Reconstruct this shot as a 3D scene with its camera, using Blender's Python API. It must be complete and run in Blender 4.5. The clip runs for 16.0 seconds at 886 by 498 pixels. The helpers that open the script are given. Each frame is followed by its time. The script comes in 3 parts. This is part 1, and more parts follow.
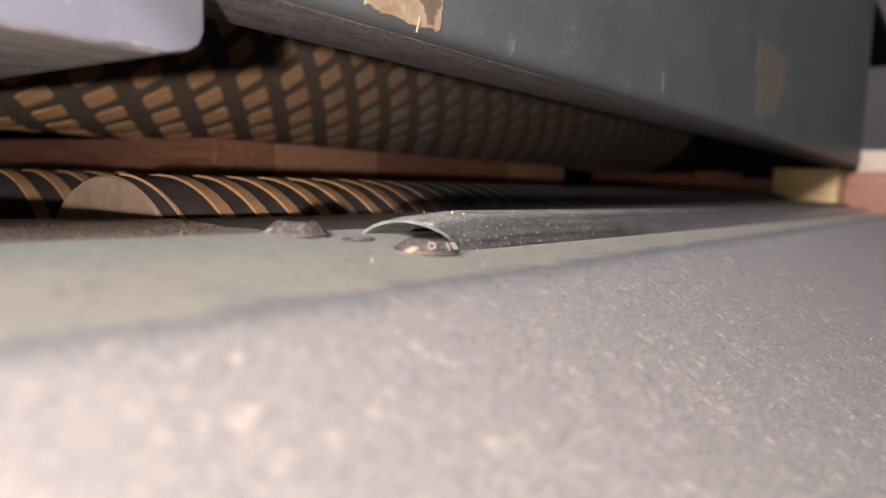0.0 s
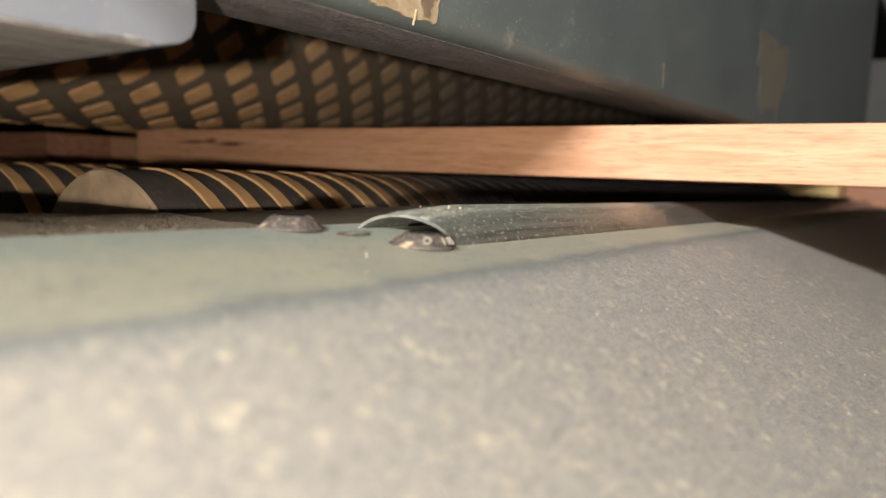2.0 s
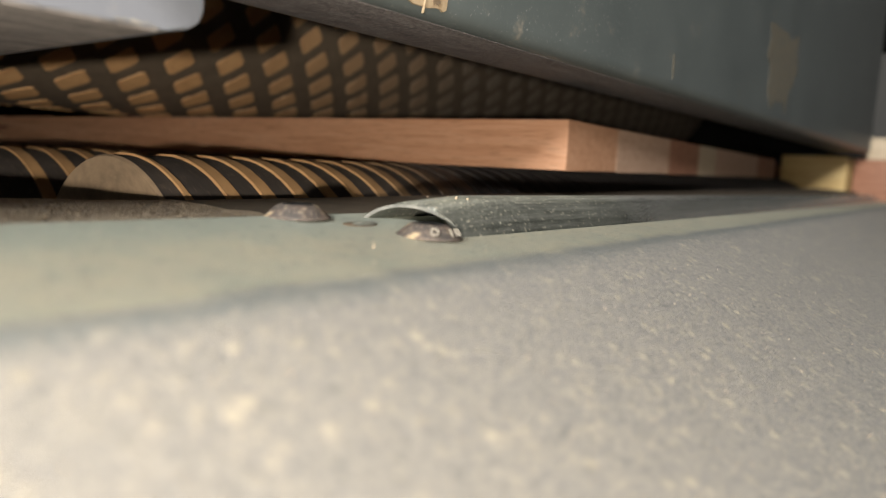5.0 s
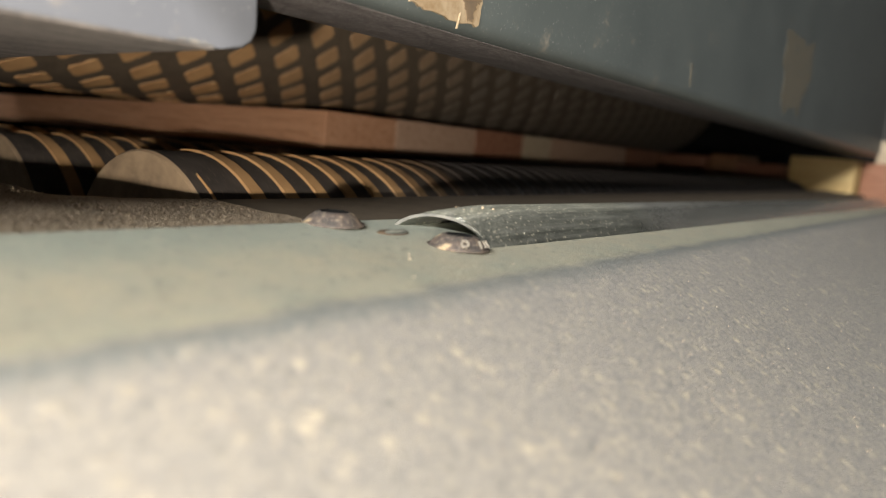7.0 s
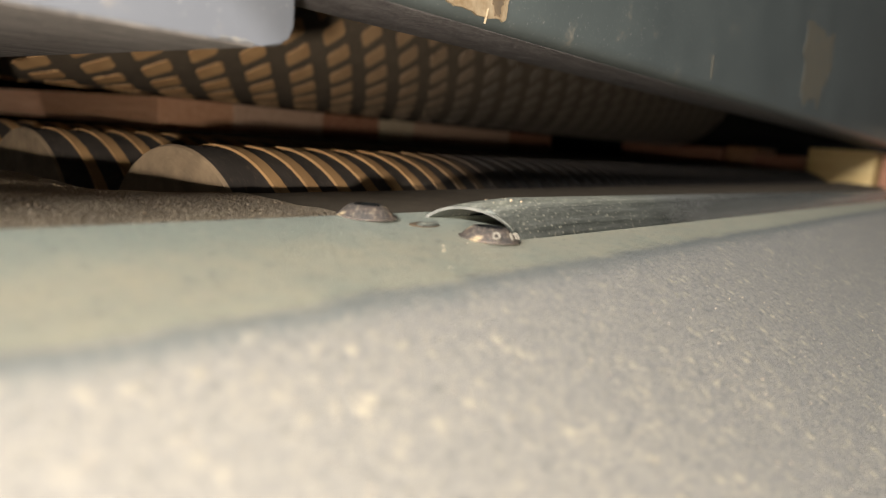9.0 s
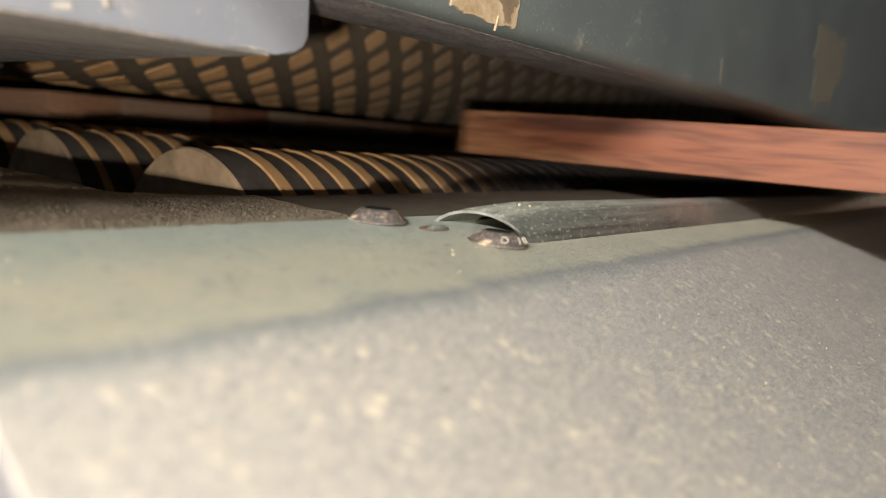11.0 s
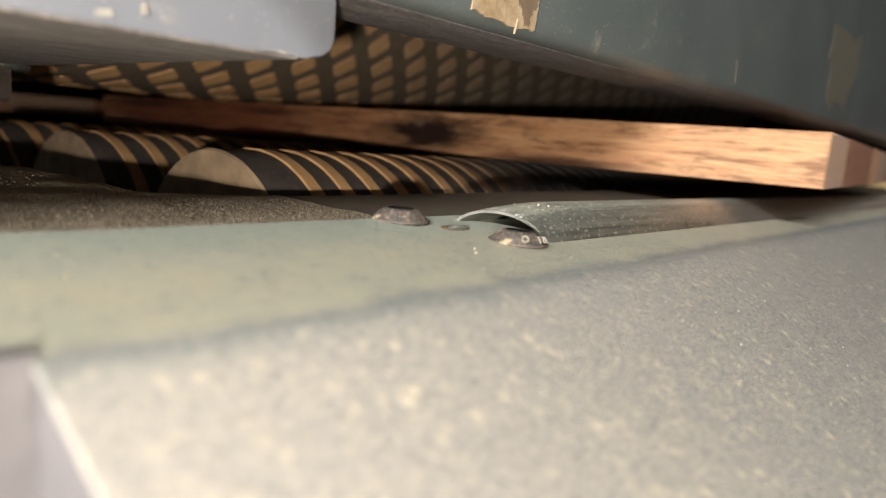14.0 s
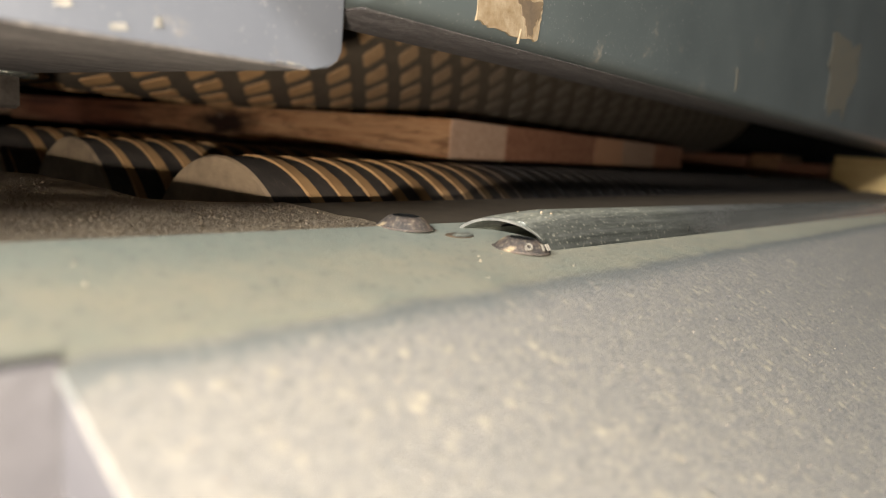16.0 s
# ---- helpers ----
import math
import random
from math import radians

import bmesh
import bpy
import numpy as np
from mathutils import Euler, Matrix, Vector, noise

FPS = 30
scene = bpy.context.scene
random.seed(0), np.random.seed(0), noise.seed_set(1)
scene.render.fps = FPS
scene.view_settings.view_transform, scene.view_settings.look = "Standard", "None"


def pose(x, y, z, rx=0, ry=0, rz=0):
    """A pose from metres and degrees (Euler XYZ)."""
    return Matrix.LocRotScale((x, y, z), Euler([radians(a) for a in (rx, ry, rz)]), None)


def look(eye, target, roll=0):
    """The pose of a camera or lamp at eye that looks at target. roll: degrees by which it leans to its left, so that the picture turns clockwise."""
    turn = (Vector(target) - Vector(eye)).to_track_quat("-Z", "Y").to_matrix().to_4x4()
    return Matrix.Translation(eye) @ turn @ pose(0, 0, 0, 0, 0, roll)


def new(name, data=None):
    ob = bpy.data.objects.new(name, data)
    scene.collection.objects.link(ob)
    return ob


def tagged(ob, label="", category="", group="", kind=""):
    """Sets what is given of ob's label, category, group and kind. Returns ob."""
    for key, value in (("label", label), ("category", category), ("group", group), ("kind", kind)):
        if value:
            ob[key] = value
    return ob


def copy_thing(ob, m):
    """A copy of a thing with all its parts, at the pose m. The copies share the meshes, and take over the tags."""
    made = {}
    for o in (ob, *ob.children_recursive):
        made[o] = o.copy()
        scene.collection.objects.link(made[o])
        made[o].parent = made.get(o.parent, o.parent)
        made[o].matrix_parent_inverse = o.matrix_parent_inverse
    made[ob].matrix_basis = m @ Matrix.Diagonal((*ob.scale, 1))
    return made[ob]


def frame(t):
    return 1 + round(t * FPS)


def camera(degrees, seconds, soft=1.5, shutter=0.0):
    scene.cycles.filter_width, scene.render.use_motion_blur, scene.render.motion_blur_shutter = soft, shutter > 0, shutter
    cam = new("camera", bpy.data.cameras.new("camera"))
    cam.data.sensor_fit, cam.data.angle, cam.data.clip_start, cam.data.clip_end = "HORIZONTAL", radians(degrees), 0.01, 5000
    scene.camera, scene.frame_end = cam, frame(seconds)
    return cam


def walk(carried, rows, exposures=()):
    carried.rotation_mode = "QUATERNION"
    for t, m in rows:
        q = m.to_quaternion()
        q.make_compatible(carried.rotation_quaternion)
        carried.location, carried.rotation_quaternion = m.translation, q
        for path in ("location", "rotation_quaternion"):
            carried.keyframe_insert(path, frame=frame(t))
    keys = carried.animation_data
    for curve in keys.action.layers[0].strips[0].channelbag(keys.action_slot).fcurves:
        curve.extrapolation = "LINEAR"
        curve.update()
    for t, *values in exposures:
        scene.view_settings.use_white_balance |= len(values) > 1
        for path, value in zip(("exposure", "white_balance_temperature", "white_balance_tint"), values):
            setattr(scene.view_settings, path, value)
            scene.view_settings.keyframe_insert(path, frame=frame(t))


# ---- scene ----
cam = camera(65.76, 16.0, soft=1.0, shutter=0.5)
cam.data.dof.use_dof = True
cam.data.dof.focus_distance = 0.185
cam.data.dof.aperture_fstop = 11.5
ROWS = [
    (0.0, -0.0897, -0.1126, 0.0117, -5.76, -1.82, -52.90),
    (0.5, -0.0887, -0.1133, 0.0119, -5.80, -1.76, -52.70),
    (1.0, -0.0884, -0.1129, 0.0121, -6.02, -1.86, -52.78),
    (1.5, -0.0883, -0.1130, 0.0121, -6.18, -1.86, -52.78),
    (2.0, -0.0883, -0.1130, 0.0120, -6.34, -1.86, -52.77),
    (2.5, -0.0879, -0.1122, 0.0122, -6.72, -1.93, -52.72),
    (3.0, -0.0879, -0.1127, 0.0119, -6.82, -1.96, -52.55),
    (3.5, -0.0880, -0.1122, 0.0127, -7.07, -2.26, -52.70),
    (4.0, -0.0876, -0.1119, 0.0130, -7.33, -2.36, -52.64),
    (4.5, -0.0871, -0.1117, 0.0117, -7.24, -2.37, -52.53),
    (7.0, -0.0966, -0.1110, 0.0182, -8.59, -4.50, -51.92),
    (7.5, -0.0974, -0.1104, 0.0178, -8.91, -4.53, -51.59),
    (8.0, -0.0976, -0.1109, 0.0181, -9.01, -4.49, -51.31),
    (8.5, -0.0994, -0.1100, 0.0184, -9.22, -4.33, -51.04),
    (9.0, -0.1015, -0.1098, 0.0180, -9.21, -4.19, -50.89),
    (11.5, -0.1044, -0.1117, 0.0194, -9.26, -4.39, -49.84),
    (12.0, -0.1059, -0.1113, 0.0185, -9.13, -4.26, -49.69),
    (12.5, -0.1071, -0.1102, 0.0185, -9.09, -4.28, -49.58),
    (13.0, -0.1064, -0.1121, 0.0192, -9.15, -4.41, -49.44),
    (13.5, -0.1061, -0.1126, 0.0201, -9.33, -4.49, -49.30),
    (14.0, -0.1077, -0.1117, 0.0191, -9.26, -4.35, -49.17),
    (14.5, -0.1090, -0.1115, 0.0186, -9.17, -4.37, -49.16),
    (15.0, -0.1103, -0.1114, 0.0182, -9.07, -4.39, -49.15),
    (15.5, -0.1113, -0.1121, 0.0190, -9.12, -4.32, -49.08),
    (16.0, -0.1100, -0.1122, 0.0202, -8.96, -4.46, -49.16),
]
walk(cam, [(t, pose(x, y, z, 90 + pitch, roll, yaw)) for t, x, y, z, pitch, roll, yaw in ROWS],
     [(0.0, 0.05, 6150, 26), (0.3, 0.03, 6300, 18), (0.6, 0.0, 6450, 10), (16.0, 0.0, 6450, 10)])

# ---- light ----
world = bpy.data.worlds.new("workshop_air")
scene.world = world
world.use_nodes = True
world.node_tree.nodes["Background"].inputs[0].default_value = (0.9, 0.95, 1.0, 1)
world.node_tree.nodes["Background"].inputs[1].default_value = 0.02
scene.view_settings.exposure = 0.0


def area_lamp(name, eye, target, sx, sy, watts, colour):
    data = bpy.data.lights.new(name, "AREA")
    data.shape, data.size, data.size_y, data.energy, data.color = "RECTANGLE", sx, sy, watts, colour
    ob = new(name, data)
    ob.matrix_world = look(eye, target)
    return ob


# low torch of the camera, set back behind it, and an unseen long lamp added at the left
LAMP = (-0.170, -0.165, 0.002)
area_lamp("work_lamp_light", LAMP, (0.10, 0.08, 0.44), 0.008, 0.008, 2.0, (1.0, 0.88, 0.75))
area_lamp("tube_light", (-2.5, -0.90, 1.03), (0.05, -0.05, 0.0), 1.15, 0.12, 184.0, (1.0, 0.98, 0.96))


# ---- materials ----
class Mat:
    """Node material with a few short helpers."""

    def __init__(self, name):
        self.m = bpy.data.materials.new(name)
        self.m.use_nodes = True
        self.t = self.m.node_tree
        self.b = self.t.nodes["Principled BSDF"]
        self.co = self.t.nodes.new("ShaderNodeTexCoord").outputs["Object"]

    def node(self, kind, **values):
        n = self.t.nodes.new("ShaderNode" + kind)
        for k, v in values.items():
            n.inputs[k.replace("_", " ")].default_value = v
        return n

    def link(self, a, b):
        self.t.links.new(a, b)

    def mapped(self, scale):
        n = self.t.nodes.new("ShaderNodeMapping")
        n.inputs["Scale"].default_value = scale
        self.link(self.co, n.inputs["Vector"])
        return n.outputs["Vector"]

    def noise(self, scale, detail=4.0, rough=0.6, vec=None, distort=0.0):
        n = self.node("TexNoise", Scale=scale, Detail=detail, Roughness=rough, Distortion=distort)
        self.link(vec or self.co, n.inputs["Vector"])
        return n.outputs["Fac"]

    def cells(self, scale):
        n = self.node("TexVoronoi", Scale=scale)
        self.link(self.co, n.inputs["Vector"])
        return n.outputs["Distance"]

    def ramp(self, fac, *stops):
        n = self.t.nodes.new("ShaderNodeValToRGB")
        e = n.color_ramp.elements
        while len(e) < len(stops):
            e.new(0.5)
        for el, (p, c) in zip(e, stops):
            el.position = p
            el.color = (*c, 1) if isinstance(c, tuple) else (c, c, c, 1)
        self.link(fac, n.inputs["Fac"])
        return n.outputs["Color"]

    def mix(self, fac, a, b, mode="MIX"):
        n = self.t.nodes.new("ShaderNodeMix")
        n.data_type, n.blend_type = "RGBA", mode
        for v, sock in ((fac, n.inputs[0]), (a, n.inputs[6]), (b, n.inputs[7])):
            if isinstance(v, (int, float)):
                sock.default_value = v
            elif isinstance(v, tuple):
                sock.default_value = (*v, 1)
            else:
                self.link(v, sock)
        return n.outputs[2]

    def done(self, colour, rough=0.6, metal=0.0, bump=None, strength=0.3, dist=0.001):
        for v, key in ((colour, "Base Color"), (rough, "Roughness"), (metal, "Metallic")):
            if isinstance(v, (int, float)):
                self.b.inputs[key].default_value = v
            elif isinstance(v, tuple):
                self.b.inputs[key].default_value = (*v, 1)
            else:
                self.link(v, self.b.inputs[key])
        if bump is not None:
            n = self.node("Bump", Strength=strength, Distance=dist)
            self.link(bump, n.inputs["Height"])
            self.link(n.outputs["Normal"], self.b.inputs["Normal"])
        return self.m


def mat_plate():
    k = Mat("dusty_green_paint")
    sep = k.t.nodes.new("ShaderNodeSeparateXYZ")
    k.link(k.co, sep.inputs[0])
    warp = k.node("MapRange", Value=0.0)
    k.link(k.noise(60, 4), warp.inputs["Value"])
    warp.inputs["To Min"].default_value, warp.inputs["To Max"].default_value = -0.0016, 0.0016
    add = k.t.nodes.new("ShaderNodeMath")
    k.link(sep.outputs["Y"], add.inputs[0])
    k.link(warp.outputs["Result"], add.inputs[1])
    across = k.node("MapRange")
    across.inputs["From Min"].default_value, across.inputs["From Max"].default_value = -0.075, 0.0
    k.link(add.outputs[0], across.inputs["Value"])
    pos = across.outputs["Result"]
    paint = k.ramp(k.noise(30, 3), (0.3, (0.225, 0.27, 0.235)), (0.7, (0.29, 0.335, 0.29)))
    paint = k.mix(k.ramp(pos, (0.34, 1.0), (0.39, 0.0)), paint, (0.208, 0.206, 0.197))
    # dust: wiped off along the bend, heavier on the flat of the flange
    lay = k.ramp(pos, (0.0, 0.66), (0.33, 0.62), (0.372, 0.25), (0.392, 0.25), (0.43, 0.62), (0.66, 0.85), (0.84, 0.35), (1.0, 0.25))
    tone = k.ramp(pos, (0.0, (0.192, 0.187, 0.178)), (0.34, (0.220, 0.215, 0.205)), (0.42, (0.45, 0.39, 0.265)), (0.9, (0.42, 0.39, 0.275)))
    bare = k.ramp(pos, (0.32, (0.0, 0.0, 0.0)), (0.368, (0.9, 0.9, 0.9)), (0.395, (0.9, 0.9, 0.9)), (0.45, (0.0, 0.0, 0.0)))
    paint = k.mix(bare, paint, (0.105, 0.122, 0.132))
    thin = k.ramp(pos, (0.0, 0.9), (0.33, 0.8), (0.39, 0.08), (0.5, 0.40), (1.0, 0.30))
    film = k.ramp(k.noise(120, 5, 0.7), (0.32, 0.45), (0.68, 1.0))
    dusty = k.mix(k.mix(1.0, lay, film, "MULTIPLY"), paint, tone)
    grain = k.ramp(k.noise(1150, 4, 0.8), (0.44, 0.0), (0.58, 1.0))
    dusty = k.mix(k.mix(1.0, k.mix(0.85, (0, 0, 0), grain), thin, "MULTIPLY"), dusty, (0.355, 0.330, 0.276))
    fleck = k.mix(1.0, k.ramp(k.cells(270), (0.16, 1.0), (0.34, 0.0)), k.ramp(k.cells(820), (0.20, 0.8), (0.42, 0.0)), "LIGHTEN")
    gate = k.ramp(k.noise(150, 3), (0.40, 0.0), (0.60, 1.0))
    colour = k.mix(k.mix(1.0, k.mix(1.0, fleck, gate, "MULTIPLY"), thin, "MULTIPLY"), dusty, (0.45, 0.40, 0.305))
    dark = k.ramp(k.noise(520, 4, 0.7), (0.33, 1.0), (0.44, 0.0))
    colour = k.mix(k.mix(0.55, (0, 0, 0), dark), colour, (0.105, 0.115, 0.112))
    return k.done(colour, 0.5, 0.0, k.mix(0.5, grain, fleck), 0.3, 0.0004)


def mat_grey(name, a, b):
    k = Mat(name)
    paint = k.ramp(k.noise(18, 4), (0.3, a), (0.75, b))
    wear = k.ramp(k.noise(70, 8, 0.75), (0.60, 0.0), (0.74, 1.0))
    colour = k.mix(k.mix(0.35, (0, 0, 0), wear), paint, (0.30, 0.25, 0.18))
    speck = k.ramp(k.noise(1100, 2), (0.66, 0.0), (0.74, 1.0))
    colour = k.mix(k.mix(0.25, (0, 0, 0), speck), colour, (0.50, 0.47, 0.43))
    return k.done(colour, k.ramp(wear, (0.0, 0.38), (1.0, 0.7)), 0.0, k.noise(500, 4), 0.15, 0.0004)


def mat_sole():
    k = Mat("dirty_cast_underside")
    v = k.mapped((14, 120, 60))
    streak = k.noise(3.4, 9, 0.8, v, 1.6)
    colour = k.ramp(streak, (0.38, (0.050, 0.044, 0.042)), (0.49, (0.145, 0.130, 0.120)), (0.60, (0.26, 0.236, 0.216)))
    fleck = k.ramp(k.noise(700, 3, 0.7), (0.56, 0.0), (0.68, 1.0))
    colour = k.mix(k.mix(0.5, (0, 0, 0), fleck), colour, (0.40, 0.36, 0.31))
    return k.done(colour, 0.8, 0.0, k.noise(900, 4), 0.5, 0.0004)


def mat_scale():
    k = Mat("speckled_shaded_underside")
    # speckled metal; the base tone is lowered to carry the shade under the beam
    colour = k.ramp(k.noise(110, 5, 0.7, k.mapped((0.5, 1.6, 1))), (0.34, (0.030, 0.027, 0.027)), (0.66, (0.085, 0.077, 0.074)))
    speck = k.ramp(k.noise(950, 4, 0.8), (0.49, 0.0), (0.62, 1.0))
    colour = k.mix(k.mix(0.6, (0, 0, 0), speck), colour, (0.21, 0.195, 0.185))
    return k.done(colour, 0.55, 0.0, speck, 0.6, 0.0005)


def mat_cast():
    k = Mat("rough_brown_casting")
    colour = k.ramp(k.noise(60, 5, 0.7), (0.3, (0.22, 0.165, 0.105)), (0.7, (0.37, 0.285, 0.185)))
    pits = k.ramp(k.noise(760, 3, 0.7), (0.34, 0.0), (0.60, 1.0))
    colour = k.mix(k.mix(0.6, (0, 0, 0), k.ramp(pits, (0.0, 1.0), (0.45, 0.0))), colour, (0.045, 0.034, 0.022))
    grit = k.ramp(k.cells(480), (0.07, 1.0), (0.18, 0.0))
    colour = k.mix(k.mix(0.45, (0, 0, 0), grit), colour, (0.55, 0.46, 0.33))
    return k.done(colour, 0.5, 0.0, k.mix(0.45, pits, grit), 1.0, 0.0022)


def mat_beige():
    k = Mat("sanded_beige_ledge")
    colour = k.ramp(k.noise(90, 5, 0.7), (0.3, (0.060, 0.046, 0.030)), (0.7, (0.095, 0.073, 0.048)))
    speck = k.ramp(k.cells(420), (0.05, 1.0), (0.13, 0.0))
    colour = k.mix(k.mix(0.5, (0, 0, 0), speck), colour, (0.42, 0.36, 0.25))
    return k.done(colour, 0.6, 0.0, k.noise(700, 4), 0.4, 0.0006)


def mat_rubber(name, a, b, bump=0.3, toned=None, vary=False):
    k = Mat(name)
    if vary:
        info = k.t.nodes.new("ShaderNodeObjectInfo")
        shift = k.t.nodes.new("ShaderNodeVectorMath")
        shift.operation = "MULTIPLY_ADD"
        shift.inputs[1].default_value = (5.0, 3.0, 4.0)
        k.link(info.outputs["Random"], shift.inputs[0])
        k.link(k.co, shift.inputs[2])
        k.co = shift.outputs[0]
    colour = k.ramp(k.noise(80, 6, 0.7), (0.3, a), (0.72, b))
    # blends to a second tint along x; on the roller ribs it stands for shade
    if toned:
        start, end, tint = toned
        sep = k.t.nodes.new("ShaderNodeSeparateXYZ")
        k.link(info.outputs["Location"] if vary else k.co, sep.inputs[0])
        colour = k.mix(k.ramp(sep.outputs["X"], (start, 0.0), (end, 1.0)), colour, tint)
    speck = k.ramp(k.noise(900, 2), (0.62, 0.0), (0.72, 1.0))
    colour = k.mix(k.mix(0.3, (0, 0, 0), speck), colour, (0.42, 0.32, 0.20))
    return k.done(colour, 0.75, 0.0, k.noise(600, 4), bump, 0.0005)


def mat_bolt():
    k = Mat("rusted_bolt_steel")
    rust = k.ramp(k.noise(260, 6, 0.75), (0.42, 0.0), (0.62, 1.0))
    colour = k.mix(rust, (0.060, 0.054, 0.050), (0.105, 0.076, 0.058))
    dust = k.ramp(k.noise(900, 4, 0.75), (0.52, 0.0), (0.64, 1.0))
    colour = k.mix(k.mix(0.75, (0, 0, 0), dust), colour, (0.23, 0.19, 0.14))
    caked = k.ramp(k.noise(170, 3, 0.6), (0.59, 0.0), (0.66, 1.0))
    colour = k.mix(k.mix(0.8, (0, 0, 0), caked), colour, (0.42, 0.33, 0.20))
    return k.done(colour, 0.7, k.ramp(rust, (0.0, 0.4), (1.0, 0.0)), k.noise(900, 4), 0.7, 0.0006)


def mat_steel():
    k = Mat("dusty_polished_steel")
    geo = k.t.nodes.new("ShaderNodeNewGeometry")
    nz = k.t.nodes.new("ShaderNodeSeparateXYZ")
    k.link(geo.outputs["Normal"], nz.inputs[0])
    along = k.t.nodes.new("ShaderNodeSeparateXYZ")
    k.link(k.co, along.inputs[0])
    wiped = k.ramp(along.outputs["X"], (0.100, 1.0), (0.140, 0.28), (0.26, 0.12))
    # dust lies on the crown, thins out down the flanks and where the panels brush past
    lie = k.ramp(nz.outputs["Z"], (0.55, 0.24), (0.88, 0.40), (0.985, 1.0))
    patch = k.ramp(k.noise(75, 5, 0.7), (0.30, 0.6), (0.62, 1.0))
    lay = k.mix(1.0, k.mix(1.0, lie, patch, "MULTIPLY"), wiped, "MULTIPLY")
    grain = k.ramp(k.noise(1500, 4, 0.8), (0.46, 0.0), (0.60, 1.0))
    fine = k.mix(0.55, lay, grain, "MULTIPLY")
    flake = k.mix(1.0, k.ramp(k.cells(640), (0.16, 1.0), (0.26, 0.0)), wiped, "MULTIPLY")
    streak = k.noise(14, 6, 0.7, k.mapped((1.0, 40, 40)))
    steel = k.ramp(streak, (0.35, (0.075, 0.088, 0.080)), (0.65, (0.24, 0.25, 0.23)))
    # steel colour is raised past x 0.115 to strengthen the panel's reflection there
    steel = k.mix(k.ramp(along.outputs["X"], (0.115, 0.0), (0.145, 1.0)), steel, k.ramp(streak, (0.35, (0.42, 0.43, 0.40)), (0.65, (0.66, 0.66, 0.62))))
    colour = k.mix(fine, steel, (0.36, 0.355, 0.27))
    colour = k.mix(k.mix(0.75, (0, 0, 0), flake), colour, (0.62, 0.58, 0.46))
    return k.done(colour, k.ramp(fine, (0.0, 0.22), (0.5, 0.6)), k.ramp(fine, (0.05, 0.9), (0.5, 0.0)), k.mix(0.5, grain, flake), 0.4, 0.0004)


def mat_wood(name, a, b, c, burn=0.0, spots=()):
    k = Mat(name)
    oi = k.t.nodes.new("ShaderNodeObjectInfo")
    ring = k.noise(5.0, 6, 0.6, k.mapped((60, 4, 60)), 0.8)
    colour = k.ramp(ring, (0.28, a), (0.5, b), (0.74, c))
    pore = k.ramp(k.noise(9.0, 3, 0.6, k.mapped((160, 12, 160))), (0.30, 0.55), (0.48, 1.0))
    colour = k.mix(0.7, colour, pore, "MULTIPLY")
    for cy, cz, sy, sz, tint, depth in spots:
        shift = k.t.nodes.new("ShaderNodeMapping")
        shift.inputs["Location"].default_value = (0.0, -cy / sy, -cz / sz)
        shift.inputs["Scale"].default_value = (0.0, 1 / sy, 1 / sz)
        k.link(k.co, shift.inputs["Vector"])
        warp = k.node("TexNoise", Scale=1.6, Detail=5.0, Roughness=0.7)
        k.link(shift.outputs["Vector"], warp.inputs["Vector"])
        off = k.t.nodes.new("ShaderNodeVectorMath")
        off.operation = "MULTIPLY_ADD"
        off.inputs[1].default_value, off.inputs[2].default_value = (0.0, 1.1, 1.1), (0.0, -0.55, -0.55)
        k.link(warp.outputs["Color"], off.inputs[0])
        both = k.t.nodes.new("ShaderNodeVectorMath")
        k.link(shift.outputs["Vector"], both.inputs[0])
        k.link(off.outputs[0], both.inputs[1])
        far = k.t.nodes.new("ShaderNodeVectorMath")
        far.operation = "LENGTH"
        k.link(both.outputs[0], far.inputs[0])
        colour = k.mix(k.ramp(far.outputs["Value"], (0.34, depth), (0.84, 0.0)), colour, tint)
    if burn:
        mark = k.ramp(k.noise(3.2, 6, 0.75, k.mapped((30, 9, 60)), 0.6), (0.50, 0.0), (0.60, 1.0))
        colour = k.mix(k.mix(burn, (0, 0, 0), mark), colour, (0.035, 0.012, 0.008))
    hsv = k.node("HueSaturation", Saturation=1.0)
    k.link(colour, hsv.inputs["Color"])
    vary = k.t.nodes.new("ShaderNodeMapRange")
    vary.inputs["To Min"].default_value, vary.inputs["To Max"].default_value = 0.68, 0.88
    k.link(oi.outputs["Random"], vary.inputs["Value"])
    k.link(vary.outputs["Result"], hsv.inputs["Value"])
    k.b.inputs["Specular IOR Level"].default_value = 0.25
    return k.done(hsv.outputs["Color"], 0.6, 0.0, ring, 0.12, 0.0006)


def mat_plain(name, a, b, rough=0.7, scale=6.0):
    k = Mat(name)
    return k.done(k.ramp(k.noise(scale, 6, 0.65), (0.3, a), (0.7, b)), rough, 0.0, k.noise(scale * 9, 4), 0.2, 0.002)


M_PLATE, M_SOLE, M_CAST, M_BEIGE, M_BOLT, M_STEEL = mat_plate(), mat_sole(), mat_cast(), mat_beige(), mat_bolt(), mat_steel()
M_BLUE = mat_grey("blue_grey_paint", (0.108, 0.117, 0.134), (0.142, 0.151, 0.168))
# beam paint, set darker than the block's to include the light falling off
M_GREEN = mat_grey("dimmed_grey_green_paint", (0.053, 0.063, 0.062), (0.073, 0.085, 0.082))
M_BLACK = mat_rubber("black_rubber", (0.026, 0.022, 0.020), (0.066, 0.055, 0.047))
